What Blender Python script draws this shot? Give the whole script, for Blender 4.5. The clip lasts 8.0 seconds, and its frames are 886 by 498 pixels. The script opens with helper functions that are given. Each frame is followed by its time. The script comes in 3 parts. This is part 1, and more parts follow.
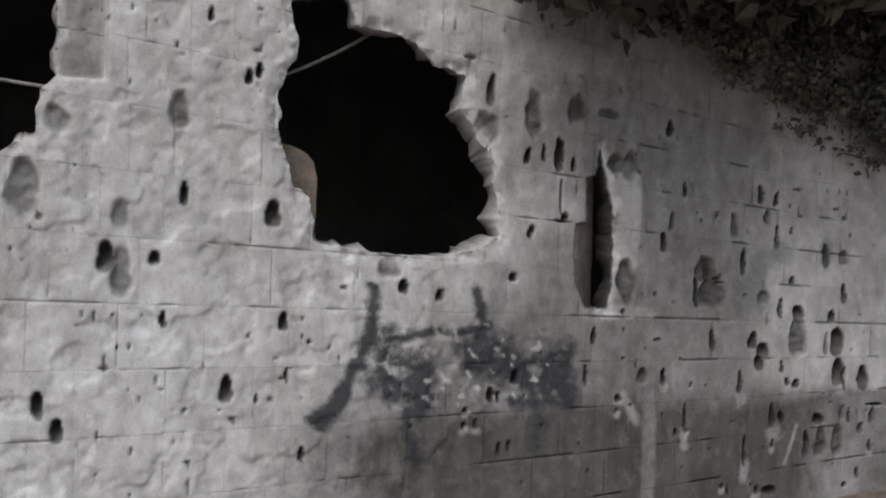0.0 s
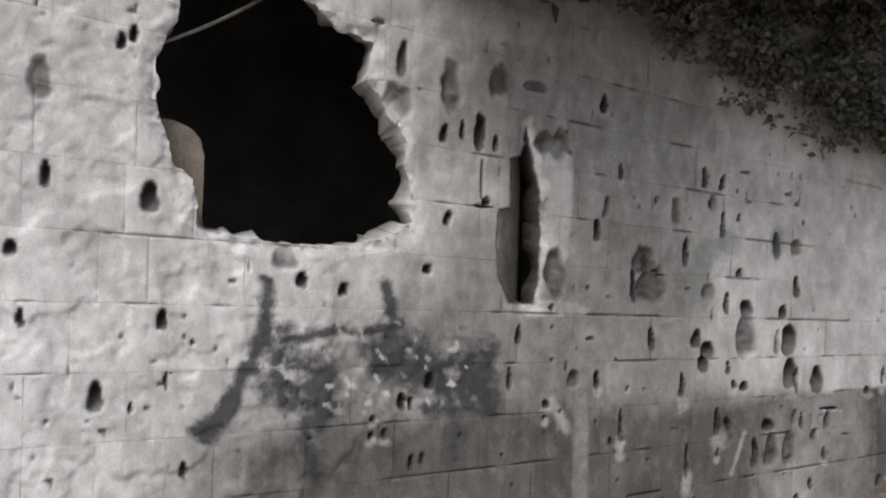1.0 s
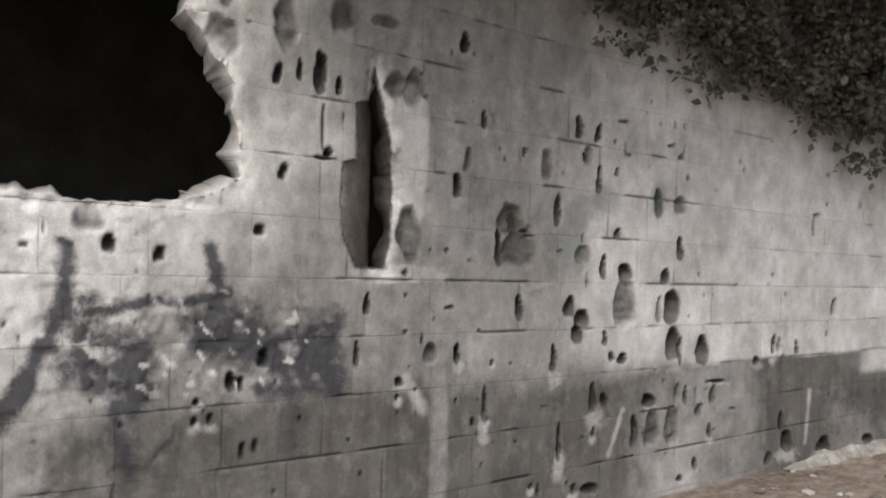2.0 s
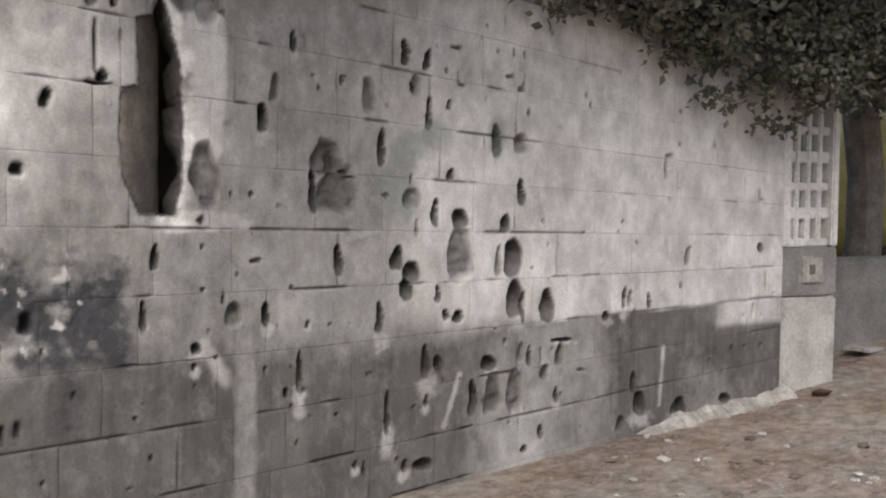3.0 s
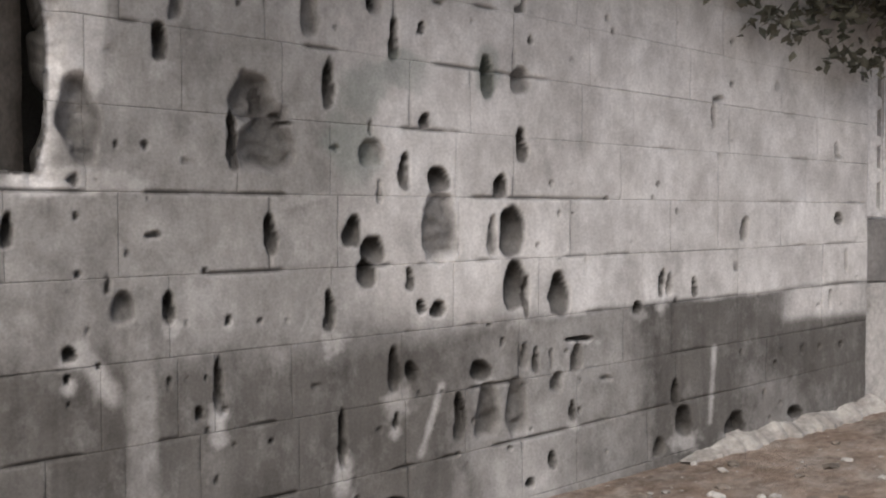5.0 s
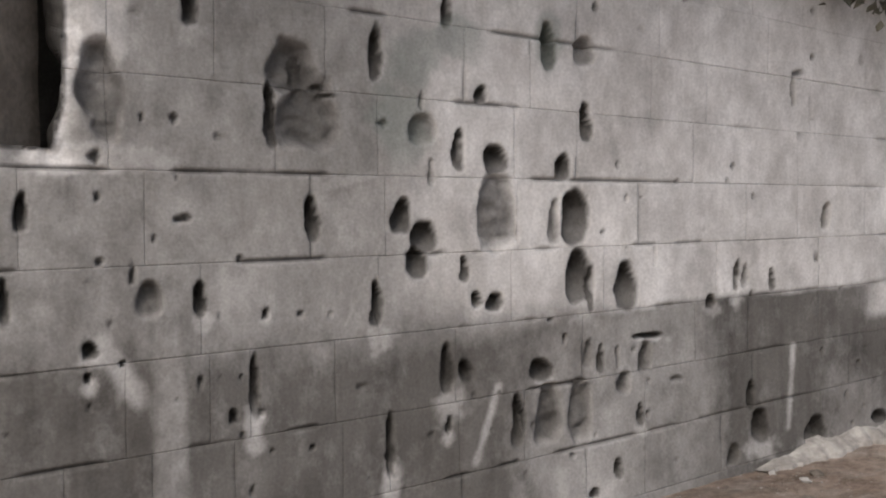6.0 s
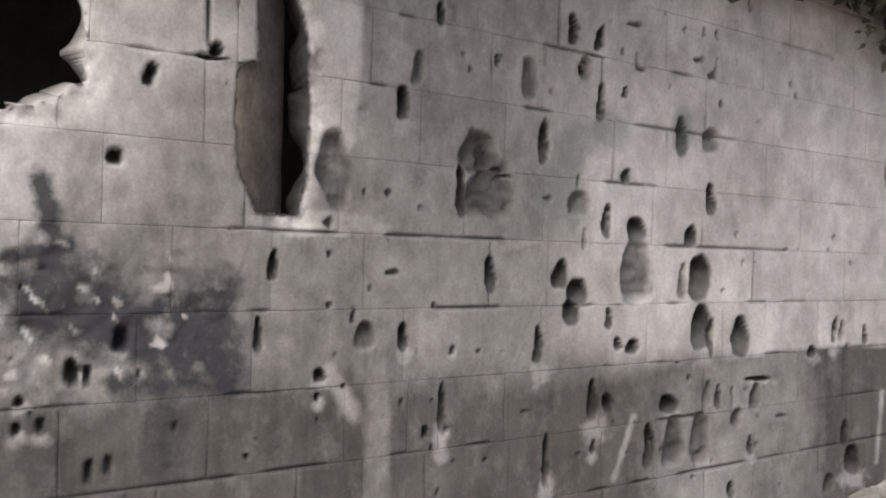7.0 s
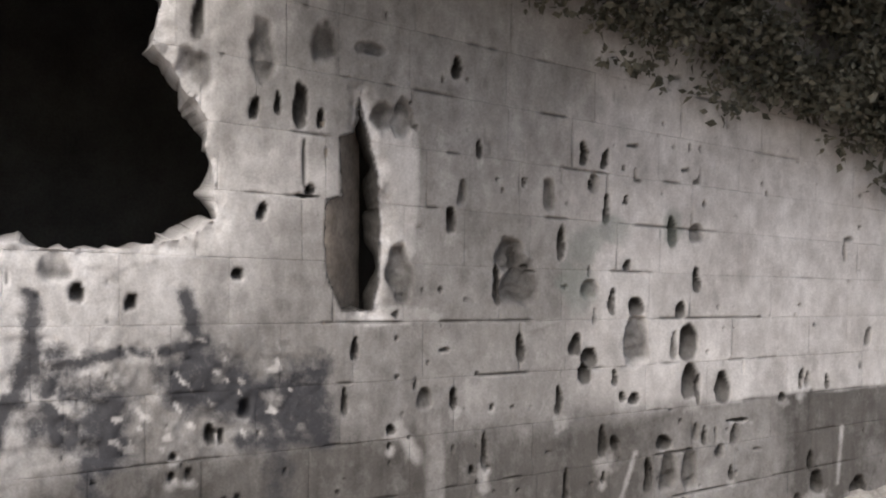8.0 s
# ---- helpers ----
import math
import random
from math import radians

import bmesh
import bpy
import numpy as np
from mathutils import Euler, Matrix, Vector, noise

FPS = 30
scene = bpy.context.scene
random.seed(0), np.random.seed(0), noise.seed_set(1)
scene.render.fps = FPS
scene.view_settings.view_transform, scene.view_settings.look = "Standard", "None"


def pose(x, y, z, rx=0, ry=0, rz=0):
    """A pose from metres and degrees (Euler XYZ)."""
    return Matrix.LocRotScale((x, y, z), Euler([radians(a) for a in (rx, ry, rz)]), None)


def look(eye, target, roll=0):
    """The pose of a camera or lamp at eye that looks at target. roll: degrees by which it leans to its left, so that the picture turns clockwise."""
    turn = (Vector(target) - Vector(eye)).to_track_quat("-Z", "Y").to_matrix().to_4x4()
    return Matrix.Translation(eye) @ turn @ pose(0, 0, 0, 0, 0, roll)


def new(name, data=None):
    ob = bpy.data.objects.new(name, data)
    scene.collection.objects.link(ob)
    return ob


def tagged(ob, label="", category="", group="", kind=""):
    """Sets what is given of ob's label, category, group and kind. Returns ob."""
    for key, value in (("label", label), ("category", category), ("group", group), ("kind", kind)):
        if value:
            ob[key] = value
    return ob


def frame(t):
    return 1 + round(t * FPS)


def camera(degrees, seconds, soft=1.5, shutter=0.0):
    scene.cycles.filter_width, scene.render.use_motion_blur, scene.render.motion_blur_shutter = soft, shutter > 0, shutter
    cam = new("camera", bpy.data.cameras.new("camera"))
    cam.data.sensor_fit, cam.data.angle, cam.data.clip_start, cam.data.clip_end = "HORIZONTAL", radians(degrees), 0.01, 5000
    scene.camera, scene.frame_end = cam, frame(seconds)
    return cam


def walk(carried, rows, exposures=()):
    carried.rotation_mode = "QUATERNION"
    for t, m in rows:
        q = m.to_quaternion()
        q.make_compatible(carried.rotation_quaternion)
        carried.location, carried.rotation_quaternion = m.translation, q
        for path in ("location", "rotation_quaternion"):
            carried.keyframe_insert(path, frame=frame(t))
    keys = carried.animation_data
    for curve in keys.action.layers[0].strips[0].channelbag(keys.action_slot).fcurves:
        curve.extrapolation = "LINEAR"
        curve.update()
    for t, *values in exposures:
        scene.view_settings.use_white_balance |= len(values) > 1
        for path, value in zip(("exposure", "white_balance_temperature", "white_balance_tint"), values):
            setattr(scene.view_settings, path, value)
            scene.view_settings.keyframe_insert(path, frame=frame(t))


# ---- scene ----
cam = camera(42.0, 8.0, soft=2.1)
walk(cam, [
    (0, look((-1.137, -5.410, 1.367), (-0.255, -2.543, 1.385), 1.59)),
    (0.5, look((-0.886, -5.175, 1.351), (0.015, -2.313, 1.368), 1.63)),
    (1, look((-0.683, -4.892, 1.356), (0.277, -2.050, 1.360), 1.56)),
    (1.5, look((-0.442, -4.668, 1.345), (0.582, -1.848, 1.317), 1.42)),
    (2, look((-0.175, -4.403, 1.330), (0.985, -1.638, 1.252), 1.37)),
    (2.2, look((-0.089, -4.300, 1.277), (1.149, -1.568, 1.202), 1.06)),
    (3.3, look((0.331, -3.730, 1.151), (1.888, -1.170, 1.009), 0.47)),
    (3.5, look((0.380, -3.632, 1.112), (1.961, -1.086, 0.988), 0.16)),
    (4, look((0.651, -3.458, 1.114), (2.153, -0.864, 0.979), 0.21)),
    (4.5, look((0.849, -3.246, 1.130), (2.256, -0.601, 0.965), 0.33)),
    (4.7, look((0.919, -3.158, 1.073), (2.301, -0.498, 0.953), 0.01)),
    (5.8, look((1.093, -2.785, 1.008), (2.440, -0.107, 0.895), -0.52)),
    (6, look((1.070, -2.730, 0.989), (2.378, -0.032, 0.877), -0.28)),
    (6.5, look((0.783, -2.920, 1.107), (1.927, -0.150, 0.964), 1.19)),
    (7, look((0.543, -3.248, 1.072), (1.678, -0.471, 1.041), 1.39)),
    (7.5, look((0.414, -3.805, 1.394), (1.442, -0.988, 1.301), 1.87)),
    (8, look((0.210, -4.245, 1.543), (1.202, -1.416, 1.420), 0.48)),
], exposures=[(0.0, -0.42, 6150, 7), (1.0, 0.06, 6300, 8), (1.5, 0.25, 6420, 7), (3.5, 0.36, 6540, 9), (6.0, 0.15, 6560, 10), (8.0, 0.32, 6560, 10)])

# ---- light ----
SUN_DIR = Vector((-0.75, -0.9, 1.25))
world = bpy.data.worlds.new("sky")
scene.world = world
world.use_nodes = True
wn = world.node_tree.nodes
wl = world.node_tree.links
sky = wn.new("ShaderNodeTexSky")
sky.sky_type = "NISHITA"
sky.sun_disc = False
sky.sun_elevation = math.atan2(SUN_DIR.z, math.hypot(SUN_DIR.x, SUN_DIR.y))
sky.sun_rotation = math.atan2(SUN_DIR.x, SUN_DIR.y)
sky.air_density, sky.dust_density = 1.0, 4.0
wl.new(sky.outputs[0], wn["Background"].inputs[0])
wn["Background"].inputs[1].default_value = 0.12
sun = new("sun", bpy.data.lights.new("sun", "SUN"))
sun.data.energy, sun.data.angle, sun.data.color = 1.3, radians(25), (1.0, 0.97, 0.94)
sun.matrix_world = look(SUN_DIR * 10, (0, 0, 0))


# ---- materials ----
def base_mat(name, rough=0.9):
    m = bpy.data.materials.new(name)
    m.use_nodes = True
    nt = m.node_tree
    b = nt.nodes["Principled BSDF"]
    b.inputs["Roughness"].default_value = rough
    b.inputs["Specular IOR Level"].default_value = 0.25
    return m, nt, b


def noise_tex(nt, scale, detail=6.0, rough=0.6, stretch=None, seed=0.0):
    g = nt.nodes.new("ShaderNodeNewGeometry")
    mp = nt.nodes.new("ShaderNodeMapping")
    mp.inputs["Location"].default_value = (seed, seed * 1.7, seed * 0.6)
    if stretch:
        mp.inputs["Scale"].default_value = stretch
    n = nt.nodes.new("ShaderNodeTexNoise")
    n.inputs["Scale"].default_value, n.inputs["Detail"].default_value, n.inputs["Roughness"].default_value = scale, detail, rough
    nt.links.new(g.outputs["Position"], mp.inputs[0])
    nt.links.new(mp.outputs[0], n.inputs[0])
    return n.outputs[0]


def ramp(nt, fac, lo, hi, a=0.35, b=0.65):
    r = nt.nodes.new("ShaderNodeValToRGB")
    r.color_ramp.elements[0].position, r.color_ramp.elements[1].position = a, b
    r.color_ramp.elements[0].color = (*lo, 1) if len(lo) == 3 else lo
    r.color_ramp.elements[1].color = (*hi, 1) if len(hi) == 3 else hi
    nt.links.new(fac, r.inputs[0])
    return r.outputs[0]


def mix(nt, fac, a, b, mode="MIX"):
    m = nt.nodes.new("ShaderNodeMix")
    m.data_type, m.blend_type = "RGBA", mode
    for sock, v in ((m.inputs[0], fac), (m.inputs[6], a), (m.inputs[7], b)):
        if isinstance(v, (int, float)):
            sock.default_value = v
        elif isinstance(v, tuple):
            sock.default_value = (*v, 1)
        else:
            nt.links.new(v, sock)
    return m.outputs[2]


def math_node(nt, op, a, b=None, c=None):
    m = nt.nodes.new("ShaderNodeMath")
    m.operation = op
    m.use_clamp = op in ("MULTIPLY_ADD",)
    for s, v in zip(m.inputs, (a, b, c)):
        if v is None:
            continue
        if isinstance(v, (int, float)):
            s.default_value = v
        else:
            nt.links.new(v, s)
    return m.outputs[0]


def bump(nt, b, height, strength=0.4, dist=0.01):
    n = nt.nodes.new("ShaderNodeBump")
    n.inputs["Strength"].default_value, n.inputs["Distance"].default_value = strength, dist
    nt.links.new(height, n.inputs["Height"])
    nt.links.new(n.outputs[0], b.inputs["Normal"])


def mottled(name, lo, hi, scale=6.0, rough=0.9, bump_scale=60.0, strength=0.4, stretch=None, metal=0.0):
    m, nt, b = base_mat(name, rough)
    big = ramp(nt, noise_tex(nt, scale, stretch=stretch), lo, hi)
    fine = ramp(nt, noise_tex(nt, bump_scale, 4.0, seed=3.0), (0.75, 0.75, 0.75), (1.0, 1.0, 1.0))
    nt.links.new(mix(nt, 1.0, big, fine, "MULTIPLY"), b.inputs["Base Color"])
    bump(nt, b, noise_tex(nt, bump_scale, 6.0, seed=7.0), strength)
    b.inputs["Metallic"].default_value = metal
    return m


def block_material():
    """Grey concrete block: worn whitewash, soot and broken core with painted shade are masks R, G, B of the attribute.
    """
    m, nt, b = base_mat("concrete_block", 0.93)
    at = nt.nodes.new("ShaderNodeAttribute")
    at.attribute_name = "wear_shade"
    sep = nt.nodes.new("ShaderNodeSeparateColor")
    nt.links.new(at.outputs["Color"], sep.inputs[0])
    white, soot, core_shade = sep.outputs[0], sep.outputs[1], sep.outputs[2]
    info = nt.nodes.new("ShaderNodeObjectInfo")
    grey = ramp(nt, noise_tex(nt, 3.5, 7.0, 0.65), (0.112, 0.107, 0.102), (0.192, 0.185, 0.177), 0.3, 0.7)
    streak = ramp(nt, noise_tex(nt, 6.0, 5.0, 0.6, stretch=(2.6, 1.0, 0.35), seed=2.0), (0.72, 0.71, 0.7), (1.06, 1.05, 1.05), 0.35, 0.62)
    grey = mix(nt, 0.8, grey, streak, "MULTIPLY")
    lime = ramp(nt, noise_tex(nt, 9.0, 7.0, 0.6, stretch=(1.3, 1.0, 0.8), seed=5.0), (0.57, 0.558, 0.552), (0.84, 0.83, 0.828), 0.35, 0.65)
    breakup = noise_tex(nt, 14.0, 8.0, 0.7, stretch=(1.2, 1.0, 0.8), seed=9.0)
    cover = math_node(nt, "MULTIPLY_ADD", white, 1.25, math_node(nt, "MULTIPLY", math_node(nt, "ADD", breakup, -0.52), 0.75))
    col = mix(nt, cover, grey, lime)
    stain = ramp(nt, noise_tex(nt, 1.3, 6.0, 0.7, stretch=(1.4, 1.0, 0.6), seed=14.0), (0.8, 0.785, 0.768), (1.1, 1.1, 1.1), 0.35, 0.65)
    col = mix(nt, 0.9, col, stain, "MULTIPLY")
    tone = math_node(nt, "MULTIPLY_ADD", info.outputs["Random"], 0.12, 0.92)
    comb = nt.nodes.new("ShaderNodeCombineColor")
    for i in range(3):
        nt.links.new(tone, comb.inputs[i])
    col = mix(nt, 1.0, col, comb.outputs[0], "MULTIPLY")
    # broken concrete, its colour darkened to carry the shade inside the holes
    raw_shade = ramp(nt, noise_tex(nt, 35.0, 5.0, 0.7, seed=4.0), (0.032, 0.03, 0.028), (0.085, 0.079, 0.073), 0.35, 0.72)
    col = mix(nt, core_shade, col, raw_shade)
    col = mix(nt, math_node(nt, "MULTIPLY", at.outputs["Alpha"], 0.6), col, (0.2, 0.235, 0.215))
    sn = math_node(nt, "MULTIPLY", math_node(nt, "ADD", noise_tex(nt, 18.0, 9.0, 0.75, seed=11.0), -0.55), 2.7)
    sm = math_node(nt, "MULTIPLY_ADD", soot, 1.68, sn)
    sm = math_node(nt, "MULTIPLY", sm, math_node(nt, "MULTIPLY_ADD", soot, 4.0, 0.0))
    col = mix(nt, math_node(nt, "MULTIPLY", sm, 0.92), col, (0.052, 0.053, 0.061))
    fine = ramp(nt, noise_tex(nt, 120.0, 4.0, seed=6.0), (0.82, 0.82, 0.82), (1.0, 1.0, 1.0))
    nt.links.new(mix(nt, 1.0, col, fine, "MULTIPLY"), b.inputs["Base Color"])
    bump(nt, b, noise_tex(nt, 45.0, 7.0, 0.65, seed=8.0), 0.3, 0.01)
    return m


M_BLOCK = block_material()
M_CONC = mottled("pale_concrete", (0.4, 0.385, 0.365), (0.6, 0.58, 0.56), 7.0, strength=0.5)
M_PLASTER = mottled("white_plaster", (0.64, 0.62, 0.61), (0.85, 0.835, 0.825), 5.0)
M_GREYPL = mottled("grey_plaster", (0.2, 0.19, 0.185), (0.33, 0.315, 0.305), 3.0)
M_DARKPL = mottled("dark_plaster", (0.1, 0.097, 0.093), (0.19, 0.185, 0.178), 2.0)
M_GREEN = mottled("green_paint", (0.12, 0.3, 0.25), (0.4, 0.55, 0.5), 12.0)
M_YELLOW = mottled("yellow_paint", (0.68, 0.53, 0.15), (0.82, 0.68, 0.28), 4.0, rough=0.5, strength=0.1)
M_RUST = mottled("rust", (0.06, 0.035, 0.025), (0.14, 0.08, 0.05), 20.0)
M_CABLE = mottled("pale_cable", (0.3, 0.29, 0.27), (0.45, 0.43, 0.4), 9.0)
M_BARK = mottled("bark", (0.2, 0.178, 0.16), (0.36, 0.325, 0.295), 12.0, strength=0.8)
M_STONE = mottled("rubble_stone", (0.3, 0.28, 0.26), (0.55, 0.53, 0.5), 9.0)
M_TAN = mottled("tan_block", (0.22, 0.18, 0.145), (0.36, 0.305, 0.25), 9.0)
M_CELL = mottled("block_core", (0.21, 0.182, 0.155), (0.34, 0.3, 0.26), 9.0)
M_BROWN = mottled("brown_rubble", (0.11, 0.095, 0.08), (0.25, 0.215, 0.185), 9.0)


def dirt_material():
    m, nt, b = base_mat("dry_dirt", 0.97)
    a = ramp(nt, noise_tex(nt, 1.6, 8.0, 0.65), (0.22, 0.165, 0.13), (0.42, 0.355, 0.305), 0.32, 0.68)
    dust = ramp(nt, noise_tex(nt, 2.7, 8.0, 0.7, seed=21.0), (0, 0, 0), (1, 1, 1), 0.42, 0.62)
    a = mix(nt, dust, a, (0.36, 0.335, 0.31))
    c = ramp(nt, noise_tex(nt, 13.0, 8.0, 0.75, seed=3.0), (0.42, 0.39, 0.36), (1.25, 1.22, 1.2), 0.32, 0.62)
    col = mix(nt, 1.0, a, c, "MULTIPLY")
    spots = ramp(nt, noise_tex(nt, 48.0, 3.0, 0.5, seed=6.0), (0, 0, 0), (1, 1, 1), 0.66, 0.72)
    nt.links.new(mix(nt, spots, col, (0.5, 0.48, 0.45)), b.inputs["Base Color"])
    bump(nt, b, noise_tex(nt, 30.0, 8.0, 0.7, seed=8.0), 0.9, 0.03)
    return m


def leaf_material():
    m, nt, b = base_mat("dusty_leaf", 0.6)
    g = nt.nodes.new("ShaderNodeNewGeometry")
    r = nt.nodes.new("ShaderNodeValToRGB")
    r.color_ramp.elements[0].color = (0.06, 0.063, 0.048, 1)
    r.color_ramp.elements[1].color = (0.18, 0.172, 0.135, 1)
    nt.links.new(g.outputs["Random Per Island"], r.inputs[0])
    nt.links.new(r.outputs[0], b.inputs["Base Color"])
    return m


M_DIRT, M_LEAF = dirt_material(), leaf_material()


# ---- mesh helpers ----
def mesh_ob(name, verts, faces, mat, parent=None, smooth=False):
    me = bpy.data.meshes.new(name)
    me.from_pydata(verts, [], faces)
    me.materials.append(mat)
    if smooth:
        me.polygons.foreach_set("use_smooth", [True] * len(me.polygons))
    me.update()
    ob = new(name, me)
    if parent:
        ob.parent = parent
    return ob


def part(name, bm, mat, parent=None, label=""):
    me = bpy.data.meshes.new(name)
    bm.normal_update()
    bm.to_mesh(me)
    bm.free()
    me.materials.append(mat)
    ob = new(name, me)
    if parent:
        ob.parent = parent
    return tagged(ob, label)


def box_bm(x0, x1, y0, y1, z0, z1, bevel=0.008, rough=0.0, cuts=0):
    bm = bmesh.new()
    bmesh.ops.create_cube(bm, size=1.0)
    for v in bm.verts:
        v.co = Vector(((x0 + x1) / 2 + v.co.x * (x1 - x0), (y0 + y1) / 2 + v.co.y * (y1 - y0), (z0 + z1) / 2 + v.co.z * (z1 - z0)))
    if bevel:
        bmesh.ops.bevel(bm, geom=bm.edges[:], offset=bevel, segments=2, affect="EDGES")
    if cuts:
        bmesh.ops.subdivide_edges(bm, edges=bm.edges[:], cuts=cuts, use_grid_fill=True)
    if rough:
        for v in bm.verts:
            v.co += noise.noise_vector(v.co * 9.0) * rough
    return bm


def vnoise(x, z, scale, seed=0):
    """Smooth value noise in 0..1 over the wall's plane."""
    x, z = np.asarray(x) * scale, np.asarray(z) * scale
    xi, zi = np.floor(x), np.floor(z)
    fx, fz = x - xi, z - zi
    fx, fz = fx * fx * (3 - 2 * fx), fz * fz * (3 - 2 * fz)

    def h(a, b):
        s = np.sin(a * 127.1 + b * 311.7 + seed * 74.7) * 43758.5453
        return s - np.floor(s)
    return (h(xi, zi) * (1 - fx) + h(xi + 1, zi) * fx) * (1 - fz) + (h(xi, zi + 1) * (1 - fx) + h(xi + 1, zi + 1) * fx) * fz


def fbm(x, z, scale, seed=0):
    return 0.55 * vnoise(x, z, scale, seed) + 0.3 * vnoise(x, z, scale * 2.1, seed + 1) + 0.15 * vnoise(x, z, scale * 4.3, seed + 2)


def poly_dist(x, z, poly):
    """Signed distance to a polygon, negative inside."""
    d = np.full(x.shape, 1e9)
    inside = np.zeros(x.shape, bool)
    n = len(poly)
    for i in range(n):
        (ax, az), (bx, bz) = poly[i], poly[(i + 1) % n]
        ex, ez = bx - ax, bz - az
        t = np.clip(((x - ax) * ex + (z - az) * ez) / (ex * ex + ez * ez), 0, 1)
        d = np.minimum(d, np.hypot(x - ax - t * ex, z - az - t * ez))
        cross = (az > z) != (bz > z)
        xs = ax + (z - az) * ex / (ez if abs(ez) > 1e-9 else 1e-9)
        inside ^= cross & (x < xs)
    return np.where(inside, -d, d)


def smooth(a, b, v):
    t = np.clip((v - a) / (b - a), 0, 1)
    return t * t * (3 - 2 * t)


# ---- ground ----
def ground_z(x, y):
    s = np.clip(x, -1.5, 6.5)
    return -0.21 + 0.112 * s + 0.03 * (fbm(x, y, 1.3, 5) - 0.5) + 0.022 * (fbm(x, y, 5.0, 9) - 0.5)


def build_ground():
    fine_x, fine_y = np.linspace(0.5, 8.5, 161), np.linspace(-3.5, 3.5, 141)
    xs = np.concatenate([[-400, -120, -40, -15, -6, -3, -1], fine_x, [10, 14, 25, 60, 150, 400]])
    ys = np.concatenate([[-400, -120, -40, -15, -8, -5], fine_y, [5, 8, 15, 40, 120, 400]])
    gx, gy = np.meshgrid(xs, ys)
    gz = ground_z(gx, gy)
    nx = len(xs)
    verts = np.stack([gx.ravel(), gy.ravel(), gz.ravel()], 1).tolist()
    faces = [(j * nx + i, j * nx + i + 1, (j + 1) * nx + i + 1, (j + 1) * nx + i) for j in range(len(ys) - 1) for i in range(nx - 1)]
    tagged(mesh_ob("ground", verts, faces, M_DIRT, smooth=True), "dry brown dirt ground strewn with small debris", "ground", kind="structure")


build_ground()

# ---- the shot-up block wall ----
WALL_X0, WALL_X1, WALL_TOP, THICK = -2.4, 4.31, 3.15, 0.19
OPENING = [(-0.25, 2.55), (-0.21, 2.29), (-0.31, 2.13), (-0.28, 1.88), (-0.22, 1.68), (-0.13, 1.63), (-0.13, 1.41), (0.13, 1.375),
           (0.6, 1.375), (0.75, 1.41), (0.835, 1.47), (0.785, 1.83), (0.61, 2.1), (0.65, 2.27), (0.48, 2.29), (0.37, 2.41), (0.08, 2.48), (0.0, 2.66)]
SIDE_OPENING = [(-1.3, 2.75), (-1.3, 2.12), (-1.38, 2.07), (-1.39, 1.86), (-1.53, 1.78), (-2.2, 1.74), (-2.2, 2.75)]
SLIT = [(1.36, 1.93), (1.345, 1.8), (1.287, 1.785), (1.29, 1.56), (1.236, 1.545), (1.228, 1.385), (1.248, 1.24), (1.295, 1.13), (1.415, 1.125), (1.44, 1.23), (1.447, 1.4), (1.441, 1.55), (1.43, 1.66), (1.402, 1.77)]
SOOT_NEAR = [(0.15, 1.046), (0.281, 1.06), (0.31, 0.957), (0.501, 0.853), (0.505, 0.722), (0.454, 0.605), (0.267, 0.634), (0.159, 0.725)]
SOOT_FAR = [(0.62, 0.93), (0.741, 1.05), (0.883, 0.99), (1.0, 0.9), (1.18, 0.935), (1.235, 0.845), (1.225, 0.63), (1.09, 0.635), (0.93, 0.67), (0.807, 0.74), (0.66, 0.79)]
PITS = []


def pit(x, z, w, h, d):
    """A bullet or splinter hole: centre, width, height and depth."""
    PITS.append((x, z, w, h, d))


pit(2.207, 1.381, 0.040, 0.139, 0.060)
pit(2.720, 1.422, 0.051, 0.135, 0.060)
pit(2.509, 1.288, 0.032, 0.049, 0.048)
pit(2.840, 1.222, 0.040, 0.109, 0.060)
pit(2.442, 1.140, 0.037, 0.114, 0.055)
pit(2.554, 1.114, 0.071, 0.074, 0.060)
pit(2.764, 1.095, 0.048, 0.075, 0.060)
pit(2.803, 0.956, 0.088, 0.163, 0.060)
pit(2.820, 0.793, 0.091, 0.158, 0.060)
pit(2.857, 0.751, 0.025, 0.160, 0.037)
pit(2.275, 0.962, 0.068, 0.092, 0.060)
pit(2.341, 0.909, 0.085, 0.083, 0.060)
pit(2.322, 0.846, 0.063, 0.087, 0.060)
pit(2.459, 0.825, 0.026, 0.076, 0.039)
pit(2.978, 0.761, 0.077, 0.130, 0.060)
pit(2.204, 0.741, 0.043, 0.128, 0.060)
pit(2.489, 0.736, 0.028, 0.039, 0.042)
pit(2.549, 0.728, 0.066, 0.041, 0.060)
pit(2.410, 0.559, 0.043, 0.150, 0.060)
pit(2.460, 0.546, 0.048, 0.074, 0.060)
pit(2.692, 0.536, 0.071, 0.061, 0.060)
pit(2.620, 0.401, 0.051, 0.143, 0.060)
pit(2.242, 0.368, 0.031, 0.176, 0.047)
pit(2.409, 0.402, 0.017, 0.051, 0.035)
pit(2.891, 0.551, 0.023, 0.090, 0.035)
pit(3.027, 0.387, 0.024, 0.070, 0.036)
pit(2.394, 0.155, 0.106, 0.047, 0.060)
pit(2.314, 0.157, 0.031, 0.053, 0.047)
pit(2.106, 0.181, 0.020, 0.035, 0.035)
pit(2.141, 0.164, 0.020, 0.063, 0.035)
pit(2.948, 0.234, 0.036, 0.058, 0.054)
